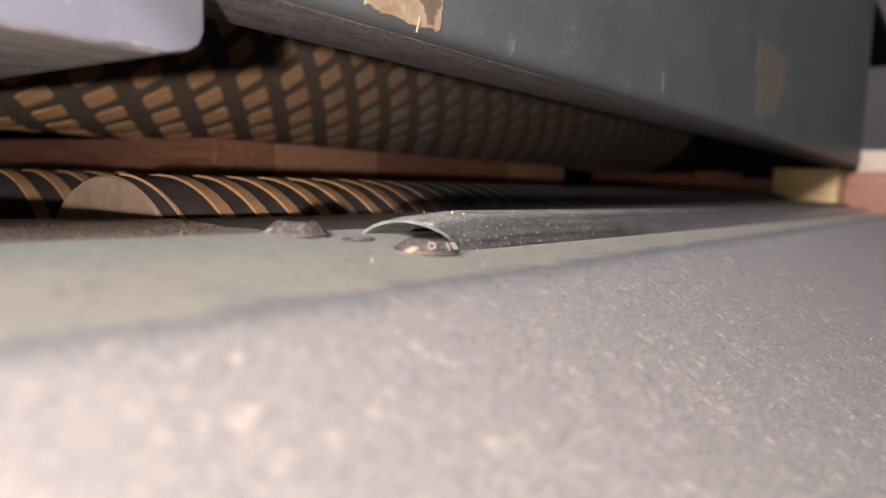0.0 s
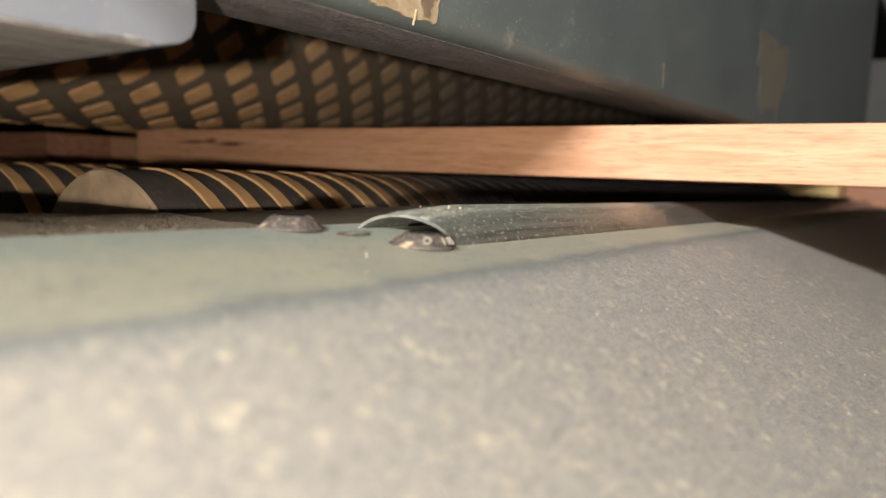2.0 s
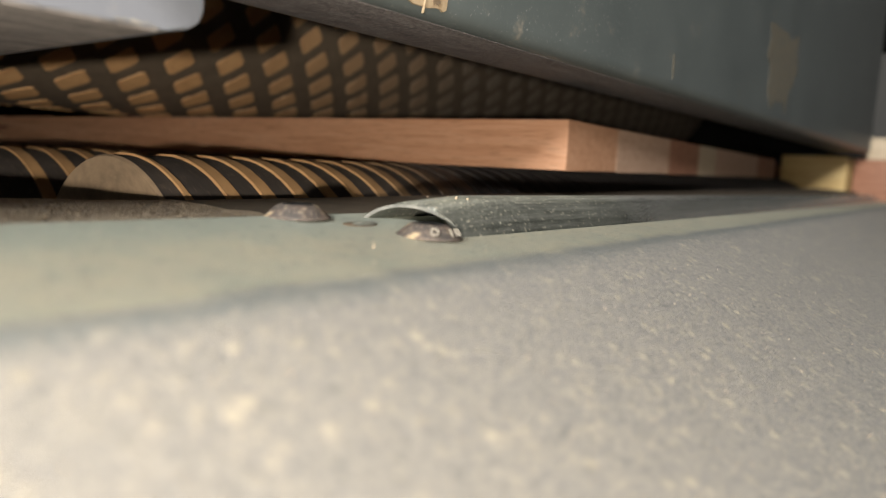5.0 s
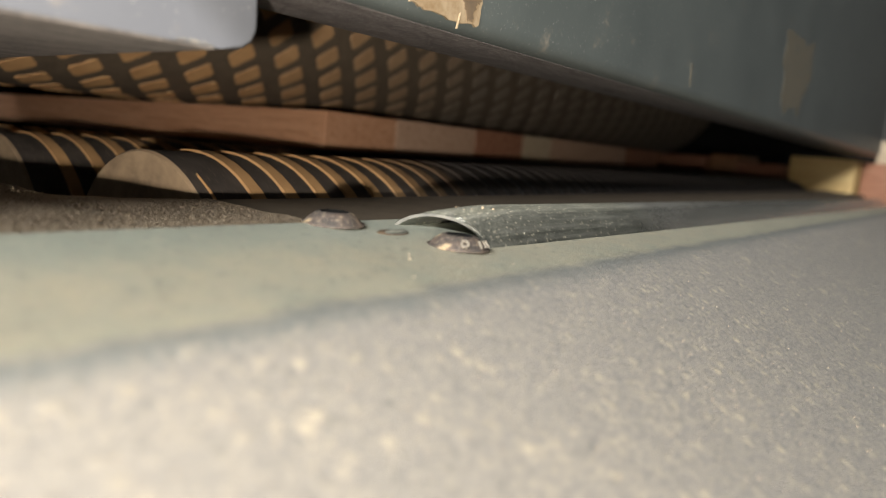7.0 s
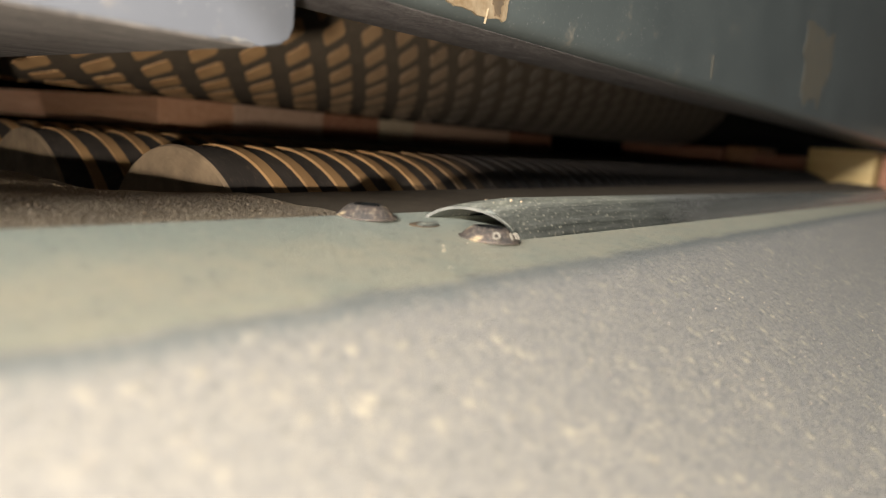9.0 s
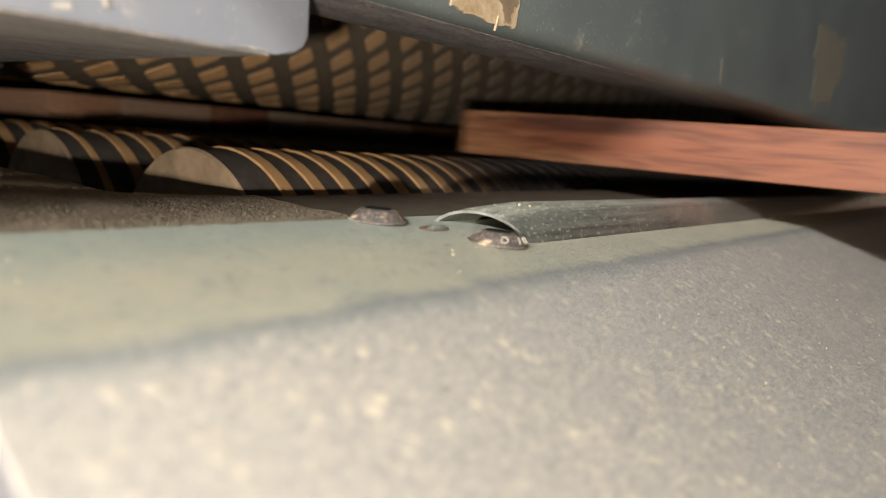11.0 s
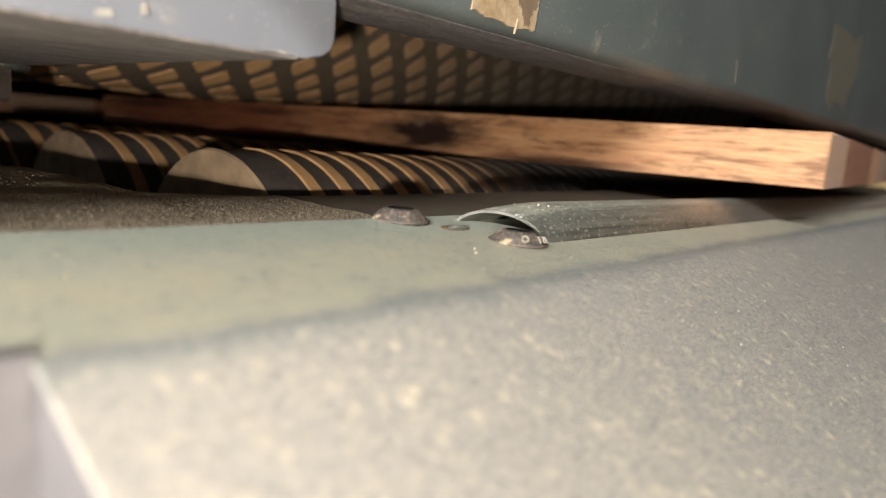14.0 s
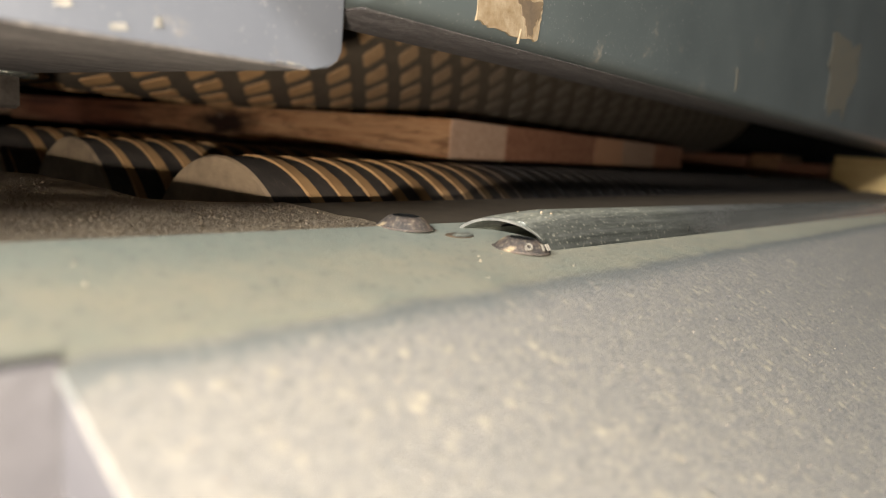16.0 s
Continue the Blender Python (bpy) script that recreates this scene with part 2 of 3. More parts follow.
# tan drops to near-black past x 0.075: far-end shade held in the rib colour
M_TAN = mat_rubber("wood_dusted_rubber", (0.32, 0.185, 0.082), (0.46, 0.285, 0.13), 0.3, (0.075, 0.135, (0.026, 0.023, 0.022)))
M_CAP = mat_rubber("dusty_roller_face", (0.15, 0.11, 0.072), (0.36, 0.265, 0.165))
M_DRUM = mat_rubber("brown_drum_rubber", (0.095, 0.074, 0.052), (0.14, 0.11, 0.076))
# pads go greyer along x
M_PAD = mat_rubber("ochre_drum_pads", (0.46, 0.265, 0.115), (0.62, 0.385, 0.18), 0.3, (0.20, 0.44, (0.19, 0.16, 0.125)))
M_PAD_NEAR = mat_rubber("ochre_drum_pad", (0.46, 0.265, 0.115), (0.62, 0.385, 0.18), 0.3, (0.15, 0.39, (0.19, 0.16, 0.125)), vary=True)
M_RIM = mat_plain("worn_pale_rim", (0.06, 0.063, 0.055), (0.17, 0.165, 0.14), 0.6, 300)
M_CHIP = mat_plain("bare_ochre_primer", (0.17, 0.11, 0.05), (0.32, 0.255, 0.165), 0.8, 240)
M_FAINT = mat_plain("faded_paint_chip", (0.20, 0.195, 0.18), (0.29, 0.27, 0.225), 0.7, 200)
M_MARK = mat_plain("worn_grade_mark", (0.13, 0.12, 0.10), (0.26, 0.23, 0.18), 0.8, 500)
M_SOLE_DARK = mat_scale()
M_CHEEK = mat_plain("dull_lavender_paint", (0.085, 0.082, 0.088), (0.12, 0.115, 0.118), 0.7, 40)
M_ZINC = mat_plain("dull_zinc", (0.055, 0.046, 0.038), (0.16, 0.14, 0.12), 0.4, 160)
M_ZINC.node_tree.nodes["Principled BSDF"].inputs["Metallic"].default_value = 0.6
M_STAIN = mat_plain("faint_rust_stain", (0.060, 0.062, 0.050), (0.105, 0.085, 0.052), 0.8, 160)
M_RUST = mat_plain("rust_brown", (0.085, 0.062, 0.040), (0.15, 0.105, 0.058), 0.8, 120)
# near-black without sheen: the colour itself gives the deep shade inside
M_DARK = mat_plain("near_black_shade", (0.006, 0.006, 0.006), (0.013, 0.013, 0.012), 0.95, 12)
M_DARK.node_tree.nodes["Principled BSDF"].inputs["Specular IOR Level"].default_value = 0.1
M_FLOOR = mat_plain("workshop_concrete", (0.20, 0.19, 0.17), (0.32, 0.30, 0.27), 0.8, 3)
M_WALL = mat_plain("workshop_plaster", (0.12, 0.118, 0.11), (0.17, 0.165, 0.15), 0.9, 2)
M_SALMON = mat_wood("salmon_hardwood", (0.41, 0.21, 0.115), (0.53, 0.29, 0.168), (0.60, 0.365, 0.23), 0.0,
                    ((-0.055, 0.0135, 0.020, 0.0016, (0.10, 0.03, 0.025), 0.95), (-0.088, 0.0125, 0.018, 0.0020, (0.10, 0.03, 0.025), 0.95), (-0.071, 0.014, 0.008, 0.0026, (0.14, 0.045, 0.03), 0.9)))
M_PINK = mat_wood("pale_pink_wood", (0.40, 0.255, 0.17), (0.50, 0.335, 0.235), (0.58, 0.415, 0.30))
M_CREAM = mat_wood("cream_sapwood", (0.47, 0.37, 0.245), (0.58, 0.47, 0.325), (0.66, 0.56, 0.41))
M_BROWN = mat_wood("red_brown_wood", (0.23, 0.10, 0.06), (0.36, 0.17, 0.10), (0.48, 0.26, 0.16))
M_BURNT = mat_wood("burnt_orange_wood", (0.29, 0.135, 0.065), (0.44, 0.24, 0.12), (0.55, 0.335, 0.18), 0.5,
                   ((-0.12, 0.010, 0.24, 0.035, (0.15, 0.045, 0.022), 0.9), (-0.322, 0.0105, 0.052, 0.0145, (0.010, 0.005, 0.004), 0.98), (-0.318, 0.0150, 0.0060, 0.0034, (0.16, 0.11, 0.085), 0.6),
                    (-0.06, 0.017, 0.07, 0.006, (0.06, 0.022, 0.014), 0.9), (-0.25, 0.0, 0.11, 0.005, (0.025, 0.010, 0.008), 0.95), (-0.40, 0.001, 0.06, 0.004, (0.05, 0.02, 0.012), 0.9), (-0.2, 0.016, 0.05, 0.004, (0.05, 0.018, 0.01), 0.85)))
M_CRUMB = mat_plain("sawdust_crumb", (0.30, 0.235, 0.16), (0.40, 0.32, 0.22), 0.9, 300)
M_YELLOW = mat_wood("yellow_timber", (0.46, 0.30, 0.11), (0.60, 0.42, 0.175), (0.68, 0.51, 0.24))


# ---- mesh helpers ----
def link_mesh(name, bm, material, parent=None, label="", smooth=True):
    me = bpy.data.meshes.new(name)
    bmesh.ops.recalc_face_normals(bm, faces=bm.faces)
    bm.to_mesh(me)
    bm.free()
    me.materials.append(material)
    if smooth:
        me.shade_smooth()
        me.set_sharp_from_angle(angle=radians(40))
    ob = new(name, me)
    if parent is not None:
        ob.parent = parent
    if label:
        ob["label"] = label
    return ob


def part(name, bm, material, parent, label=""):
    return link_mesh(name, bm, material, parent, label)


def thing(name, label, category, group="", kind=""):
    return tagged(new(name), label, category, group, kind)


def box(x0, y0, z0, x1, y1, z1, bevel=0.0, segments=2):
    bm = bmesh.new()
    bmesh.ops.create_cube(bm, size=1.0)
    for v in bm.verts:
        v.co = ((x0 + x1) / 2 + v.co.x * (x1 - x0), (y0 + y1) / 2 + v.co.y * (y1 - y0), (z0 + z1) / 2 + v.co.z * (z1 - z0))
    if bevel:
        bmesh.ops.bevel(bm, geom=bm.edges[:], offset=bevel, segments=segments, affect="EDGES", profile=0.5)
    return bm


def prism(outline, axis, a, b, bevel=0.0, segments=2):
    """A solid from a closed outline of pairs, drawn along axis 0, 1 or 2 from a to b."""
    bm = bmesh.new()

    def at(p, h):
        c = list(p)
        c.insert(axis, h)
        return bm.verts.new(c)

    lo, hi = [at(p, a) for p in outline], [at(p, b) for p in outline]
    bm.faces.new(lo)
    bm.faces.new(hi)
    n = len(outline)
    for i in range(n):
        bm.faces.new((lo[i], lo[(i + 1) % n], hi[(i + 1) % n], hi[i]))
    if bevel:
        bmesh.ops.bevel(bm, geom=bm.edges[:], offset=bevel, segments=segments, affect="EDGES", profile=0.5)
    return bm


def lathe(profile, steps=48, sweep=2 * math.pi):
    """Turn (radius, height) pairs about z."""
    bm = bmesh.new()
    rings = []
    for r, h in profile:
        if r < 1e-6:
            rings.append([bm.verts.new((0, 0, h))])
        else:
            rings.append([bm.verts.new((r * math.cos(2 * math.pi * i / steps), r * math.sin(2 * math.pi * i / steps), h)) for i in range(steps)])
    for a, b in zip(rings, rings[1:]):
        for i in range(steps):
            j = (i + 1) % steps
            if len(a) == 1:
                bm.faces.new((a[0], b[i], b[j]))
            elif len(b) == 1:
                bm.faces.new((a[i], a[j], b[0]))
            else:
                bm.faces.new((a[i], a[j], b[j], b[i]))
    return bm


def turned(bm, m):
    bmesh.ops.transform(bm, matrix=m, verts=bm.verts)
    return bm


TO_X = Matrix.Rotation(radians(90), 4, "Y")
FA, FB = -0.0107, 0.1012          # fall of the infeed plate


def flange_z(x, y):
    return FA * x + FB * y


# ---- the workshop round the machine ----
def build_room():
    x0, x1, y0, y1, z0, z1 = -3.2, 3.6, -3.0, 3.4, -0.86, 2.4
    tagged(link_mesh("floor", box(x0, y0, z0 - 0.1, x1, y1, z0), M_FLOOR), "grey concrete workshop floor", "floor", kind="structure")
    tagged(link_mesh("ceiling", box(x0, y0, z1, x1, y1, z1 + 0.1), M_WALL), "plain pale workshop ceiling", "ceiling", kind="structure")
    for name, b in (("wall_north", (x0, y1, z0, x1, y1 + 0.15, z1)), ("wall_south", (x0, y0 - 0.15, z0, x1, y0, z1)),
                    ("wall_east", (x1, y0 - 0.15, z0, x1 + 0.15, y1 + 0.15, z1)), ("wall_west", (x0 - 0.15, y0 - 0.15, z0, x0, y1 + 0.15, z1))):
        tagged(link_mesh(name, box(*b), M_WALL), "plain plastered workshop wall", "wall", kind="structure")


def build_frame():
    t = thing("machine_frame", "near-black frame round the feed rollers, standing for deep shade", "machine frame")
    # boxes closing the machine in, coloured as its unlit depths
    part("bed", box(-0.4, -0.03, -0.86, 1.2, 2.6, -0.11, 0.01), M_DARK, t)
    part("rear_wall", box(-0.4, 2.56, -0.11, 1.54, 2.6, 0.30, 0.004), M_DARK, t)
    # top and left side are out of view, added to keep light off the rollers
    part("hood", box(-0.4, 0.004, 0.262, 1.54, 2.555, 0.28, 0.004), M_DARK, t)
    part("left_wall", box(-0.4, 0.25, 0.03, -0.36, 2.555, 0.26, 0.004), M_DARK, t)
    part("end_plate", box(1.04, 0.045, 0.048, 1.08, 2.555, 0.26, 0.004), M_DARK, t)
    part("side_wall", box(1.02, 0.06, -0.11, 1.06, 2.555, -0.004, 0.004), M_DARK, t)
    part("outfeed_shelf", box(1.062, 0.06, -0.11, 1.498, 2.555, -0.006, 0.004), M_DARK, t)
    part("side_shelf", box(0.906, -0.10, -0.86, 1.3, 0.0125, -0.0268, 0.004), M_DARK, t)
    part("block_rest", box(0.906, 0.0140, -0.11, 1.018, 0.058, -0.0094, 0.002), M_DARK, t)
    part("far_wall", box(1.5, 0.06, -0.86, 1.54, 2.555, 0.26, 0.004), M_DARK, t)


# ---- the infeed plate ----
def plate_section(x, n_bend=7):
    """(y, z) of the sheet's upper face, from the rear edge over the bend and down the apron."""
    pts = [(-0.0008, 0.0), (-0.012, 0.0), (-0.024, 0.0), (-0.034, 0.0)]
    out = [(y, flange_z(x, y)) for y, _ in pts]
    fall0, fall1, r = math.atan(FB), radians(SLOPE), 0.016
    y, z = CREASE + r * 0.22, flange_z(x, CREASE + r * 0.22)
    for i in range(n_bend + 1):
        out.append((y, z))
        a = fall0 + (fall1 - fall0) * (i + 0.5) / (n_bend + 1)
        step = r * (fall1 - fall0) / (n_bend + 1)
        y, z = y - step * math.cos(a), z - step * math.sin(a)
    for i in range(1, 13):
        d = 0.16 * i / 12
        out.append((y - d * math.cos(fall1), z - d * math.sin(fall1)))
    return out


CREASE, SLOPE, PLATE_L = -0.0458, 27.0, -0.0855


def build_plate():
    t = thing("infeed_plate", "dusty green painted folded sheet steel infeed plate", "machine plate")
    bm = bmesh.new()
    xs = [PLATE_L + (0.9 - PLATE_L) * (i / 60) ** 1.6 for i in range(61)]
    up, low = [], []
    for x in xs:
        sec = plate_section(x)
        up.append([bm.verts.new((x, y, z)) for y, z in sec])
        low.append([bm.verts.new((x, y + 0.0004, z - 0.0013)) for y, z in sec])
    n = len(up[0])
    for i in range(len(xs) - 1):
        for j in range(n - 1):
            bm.faces.new((up[i][j], up[i + 1][j], up[i + 1][j + 1], up[i][j + 1]))
            bm.faces.new((low[i][j], low[i][j + 1], low[i + 1][j + 1], low[i + 1][j]))
        for j in (0, n - 1):
            bm.faces.new((up[i][j], low[i][j], low[i + 1][j], up[i + 1][j]))
    for i in (0, len(xs) - 1):
        for j in range(n - 1):
            bm.faces.new((up[i][j], up[i][j + 1], low[i][j + 1], low[i][j]))
    sheet = part("sheet", bm, M_PLATE, t)
    # folded end cheek on the left
    sec = plate_section(PLATE_L)[3:]
    cheek = [(y, z - 0.0005) for y, z in sec] + [(sec[-1][0], -0.2), (sec[0][0], -0.2)]
    part("end_cheek", prism(cheek, 0, PLATE_L + 0.0004, PLATE_L + 0.003), M_CHEEK, t, "dull lavender-grey end cheek")
    lip = [(y, z) for y, z in plate_section(PLATE_L) if y >= CREASE + 0.0015]
    lip += [(y, z - 0.0014) for y, z in reversed(lip)]
    part("flange_end", prism(lip, 0, -0.19, PLATE_L + 0.0003), M_PLATE, t)
    part("side_skirt", box(-0.19, CREASE + 0.0006, -0.08, PLATE_L + 0.0008, CREASE + 0.0033, -0.0031, 0.0009), M_CHEEK, t, "dull lavender-grey side skirt")
    # drilled hole with a raised rim beside the bolt
    hx, hy = 0.0142, -0.0122
    part("drilled_hole", turned(lathe([(0.0, 0.00012), (0.0044, 0.00012), (0.0045, 0.00005)], 28), pose(hx, hy, flange_z(hx, hy), 5.8) @ Matrix.Diagonal((1.0, 0.55, 1.0, 1.0))), M_RUST, sheet, "dark drilled hole")
    part("plug", turned(lathe([(0.0, 0.0004), (0.0030, 0.0004), (0.0034, 0.0002), (0.0035, 0.0001)], 28), pose(hx + 0.0010, hy - 0.0002, flange_z(hx, hy), 5.8) @ Matrix.Diagonal((1.0, 0.45, 1.0, 1.0))), M_STEEL, sheet, "pale plug in the hole")


def build_button_bolt(x, y, spin, tilt=(0.0, 0.0), scale=1.0):
    t = thing("button_head_bolt", "rusty domed hex socket bolt in the infeed plate", "bolt", "bolts in the infeed plate")
    t.matrix_world = pose(x, y, flange_z(x, y) - 0.0002, tilt[0], tilt[1], 0) @ pose(0, 0, 0, 0, 0, spin)
    prof = [(0.0026, 0.0014), (0.0027, 0.0029), (0.0034, 0.0031)]
    for i in range(1, 10):
        a = i / 9
        prof.append((0.0034 + 0.0036 * a, 0.0004 + 0.0028 * (1 - a ** 1.55)))
    prof += [(0.0069, 0.0), (0.0, -0.0005)]
    head = part("head", lathe([(r * scale, h * scale) for r, h in prof], 48), M_BOLT, t)
    part("socket", lathe([(0.0, 0.0030 * scale), (0.0031 * scale, 0.0030 * scale), (0.0032 * scale, 0.00325 * scale), (0.0034 * scale, 0.00325 * scale), (0.0034 * scale, 0.0028 * scale)], 6), M_DARK, head, "dark hexagon socket")
    part("washer", lathe([(0.0, 0.0001), (0.0072 * scale, 0.0001), (0.0073 * scale, 0.0006), (0.0068 * scale, 0.0006)], 40), M_BOLT, t)
    return t


def mark_bolt(t):
    """Worn grade marks on the flank of the dome that faces the aisle."""
    head = [c for c in t.children if c.name.startswith("head")][0]
    for i, (a, h) in enumerate(((-152, 0.0), (-118, 0.0), (-104, 0.0), (-92, 0.0))):
        a = radians(a - 40 + 20)
        m = Matrix.Rotation(a, 4, "Z") @ pose(0.0062, 0, 0.0017, 0, 52, 0)
        if i == 0:
            bm = lathe([(0.0005, 0.0), (0.0005, 0.0003), (0.0009, 0.0003), (0.0009, 0.0)], 18)
        else:
            bm = box(-0.0008, -0.00022, 0.0, 0.0008, 0.00022, 0.0003)
        part("grade_mark", turned(bm, m), M_MARK, head, "pale raised mark")


def build_half_round():
    t = thing("half_round_trim", "dusty polished steel half-round trim on the plate", "metal trim")
    bm = bmesh.new()
    y0, y1, h, th = -0.0289, -0.0052, 0.0066, 0.0009
    half, mid = (y1 - y0) / 2, (y1 + y0) / 2
    r = (half * half + h * h) / (2 * h)
    a0 = math.asin(half / r)
    xs = [0.0] + [0.004 * 1.19 ** i for i in range(1, 32)]
    xs = [x for x in xs if x < 0.86] + [0.86]
    rows = []
    for x in xs:
        ring_o, ring_i = [], []
        swell = 0.70 + 0.30 * min(1.0, x / 0.022) ** 0.7
        for i in range(25):
            a = -a0 + 2 * a0 * i / 24
            y = mid + r * math.sin(a)
            sx = 0.0225 + x + (0.0068 * (mid + half - y) / (2 * half) if x == 0 else 0.0)
            z = r * math.cos(a) - (r - h)
            ring_o.append(bm.verts.new((sx, y, flange_z(sx, y) + z * swell)))
            y = mid + (r - th) * math.sin(a)
            z = (r - th) * math.cos(a) - (r - h)
            ring_i.append(bm.verts.new((sx, y, flange_z(sx, y) + z * swell)))
        rows.append((ring_o, ring_i))
    for (ao, ai), (bo, bi) in zip(rows, rows[1:]):
        for i in range(24):
            bm.faces.new((ao[i], bo[i], bo[i + 1], ao[i + 1]))
            bm.faces.new((ai[i], ai[i + 1], bi[i + 1], bi[i]))
    rim = bmesh.new()
    for i in range(24):
        o, inn = rows[-1]
        bm.faces.new((o[i], o[i + 1], inn[i + 1], inn[i]))
        o, inn = rows[0]
        rim.faces.new([rim.verts.new(v.co + Vector((-0.0001, 0, 0))) for v in (o[i], o[i + 1], inn[i + 1], inn[i])])
    bmesh.ops.remove_doubles(rim, verts=rim.verts, dist=1e-6)
    back = bmesh.ops.extrude_face_region(rim, geom=rim.faces[:])
    bmesh.ops.translate(rim, vec=(0.0008, 0, 0), verts=[v for v in back["geom"] if isinstance(v, bmesh.types.BMVert)])
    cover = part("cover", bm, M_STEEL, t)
    part("rim", rim, M_RIM, cover, "worn pale rim")


def rough_top(outline, z_low, top, cell, jitter):
    """A solid of that outline whose upper face is a fine uneven grid."""
    bm = prism(outline, 2, z_low, 0.0)
    for axis in (0, 1):
        lo, hi = min(p[axis] for p in outline), max(p[axis] for p in outline)
        n = int((hi - lo) / cell)
        for i in range(1, n):
            co, no = [0, 0, 0], [0, 0, 0]
            co[axis], no[axis] = lo + (hi - lo) * i / n, 1
            bmesh.ops.bisect_plane(bm, geom=bm.verts[:] + bm.edges[:] + bm.faces[:], plane_co=co, plane_no=no)
    for v in bm.verts:
        if v.co.z > -1e-6:
            v.co.z = top(v.co.x, v.co.y) + jitter * noise.noise(Vector((v.co.x, v.co.y, 0.0)) * 90)
    return bm


def ledge_z(x, y):
    return -0.001 + 0.02 * y


def build_ledge():
    t = thing("side_casting", "rough brown sand-cast machine side beside the plate", "machine casting")
    edge = [(0.0060, 0.0452), (-0.0012, 0.0459), (-0.0109, 0.0471), (-0.0193, 0.0493), (-0.0239, 0.0526), (-0.0264, 0.0596), (-0.0288, 0.0735),
            (-0.0308, 0.0943), (-0.0337, 0.1114), (-0.0405, 0.1236), (-0.0494, 0.1353), (-0.0719, 0.1474), (-0.2577, 0.1565)]
    outline = [(0.0060, -0.003)] + edge + [(-0.22, -0.003)]
    body = part("body", rough_top(outline, -0.06, ledge_z, 0.004, 0.0007), M_CAST, t)
    for i in range(34):
        x, y = random.uniform(-0.12, -0.015), random.uniform(0.004, 0.030)
        r = random.uniform(0.0003, 0.0005)
        bm = bmesh.new()
        bmesh.ops.create_icosphere(bm, subdivisions=1, radius=r)
        for v in bm.verts:
            v.co *= random.uniform(0.75, 1.2)
        part("grit_lump", turned(bm, pose(x, y, ledge_z(x, y) + r * 0.2)), M_CAST, body)
    # sand-cast crust of small low bumps
    ex, ey = [p[0] for p in reversed(edge)], [p[1] for p in reversed(edge)]
    verts, faces = [], []
    for i in range(2200):
        x = 0.0052 - 0.130 * random.random() ** 1.2
        y = random.uniform(-0.0015, float(np.interp(x, ex, ey)) - 0.008)
        z, r = ledge_z(x, y), random.uniform(0.00025, 0.00070)
        n = len(verts)
        for j in range(6):
            a = math.pi * j / 3 + x * 900
            verts.append((x + r * math.cos(a) * random.uniform(0.8, 1.25), y + r * math.sin(a) * random.uniform(0.8, 1.25), z - 0.0003))
        verts.append((x, y, z + r * random.uniform(0.3, 0.75)))
        faces += [(n + j, n + (j + 1) % 6, n + 6) for j in range(6)]
    me = bpy.data.meshes.new("sand_crust")
    me.from_pydata(verts, [], faces)
    me.materials.append(M_CAST)
    me.shade_smooth()
    crust = new("sand_crust", me)
    crust.parent = body
    crust["kind"] = "stuff"
    t2 = thing("roller_ledge", "smooth beige steel ledge in front of the rollers", "machine ledge")
    section = [(-0.003, -0.0016), (0.0430, ledge_z(0, 0.0430)), (0.0444, ledge_z(0, 0.0430) - 0.0012), (0.0444, -0.004), (0.030, -0.010), (0.030, -0.04), (-0.003, -0.04)]
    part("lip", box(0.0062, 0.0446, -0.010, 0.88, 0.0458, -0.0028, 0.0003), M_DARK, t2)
    part("bar", prism(section, 0, 0.0062, 0.88), M_BEIGE, t2)


# ---- beams above ----
def build_left_block():
    t = thing("pressure_block", "blue-grey painted pressure block with a dusty sole", "machine block")
    pts = [(-0.0152, 0.26), (-0.0152, 0.0366), (-0.0162, 0.0343), (-0.0185, 0.0328), (-0.0225, 0.0321), (-0.35, 0.0321), (-0.35, 0.26)]
    part("body", prism(pts, 1, -0.0015, 0.24, 0.0006), M_BLUE, t)
    sole = box(-0.349, -0.0004, 0.0, -0.0235, 0.2395, 1.0)
    for v in sole.verts:
        low = 0.0318 if v.co.y < 0.1 or v.co.x > -0.1 else 0.0260
        v.co.z = 0.0346 if v.co.z > 0.5 else low
    part("sole", sole, M_SOLE, t, "scratched dusty underside")
    b = thing("hex_bolt", "grey steel hex bolt under the pressure block", "bolt")
    b.matrix_world = pose(-0.034, 0.157, 0.0314)
    part("head", turned(lathe([(0.0, -0.0118), (0.0100, -0.0118), (0.0112, -0.0106), (0.0112, -0.0012), (0.0, -0.0012)], 6), pose(0, 0, 0, 0, 0, 20)), M_ZINC, b)
    part("washer", lathe([(0.0, -0.0012), (0.0155, -0.0012), (0.0162, -0.0006), (0.0162, 0.0005), (0.0, 0.0005)], 40), M_STEEL, b)


def build_right_beam():
    t = thing("guard_beam", "grey-green painted steel guard beam with chipped paint", "machine beam")
    part("body", box(-0.0138, -0.006, 0.0462, 0.93, 0.03, 0.26, 0.0048, 4), M_GREEN, t)
    part("sole", box(-0.0098, -0.0012, 0.0459, 0.925, 0.0252, 0.0475, 0.0003), M_SOLE_DARK, t, "dusty scratched underside, tinted dark for shade")


def flake(outline, y, rough, seed):
    """A ragged thin flake on the upright face at y, from (x, z) corners."""
    rnd = random.Random(seed)
    pts = []
    for (xa, za), (xb, zb) in zip(outline, outline[1:] + outline[:1]):
        for i in range(7):
            f = i / 7
            pts.append((xa + (xb - xa) * f + rnd.uniform(-rough, rough), za + (zb - za) * f + rnd.uniform(-rough, rough)))
    return prism(pts, 1, y, y + 0.0006)


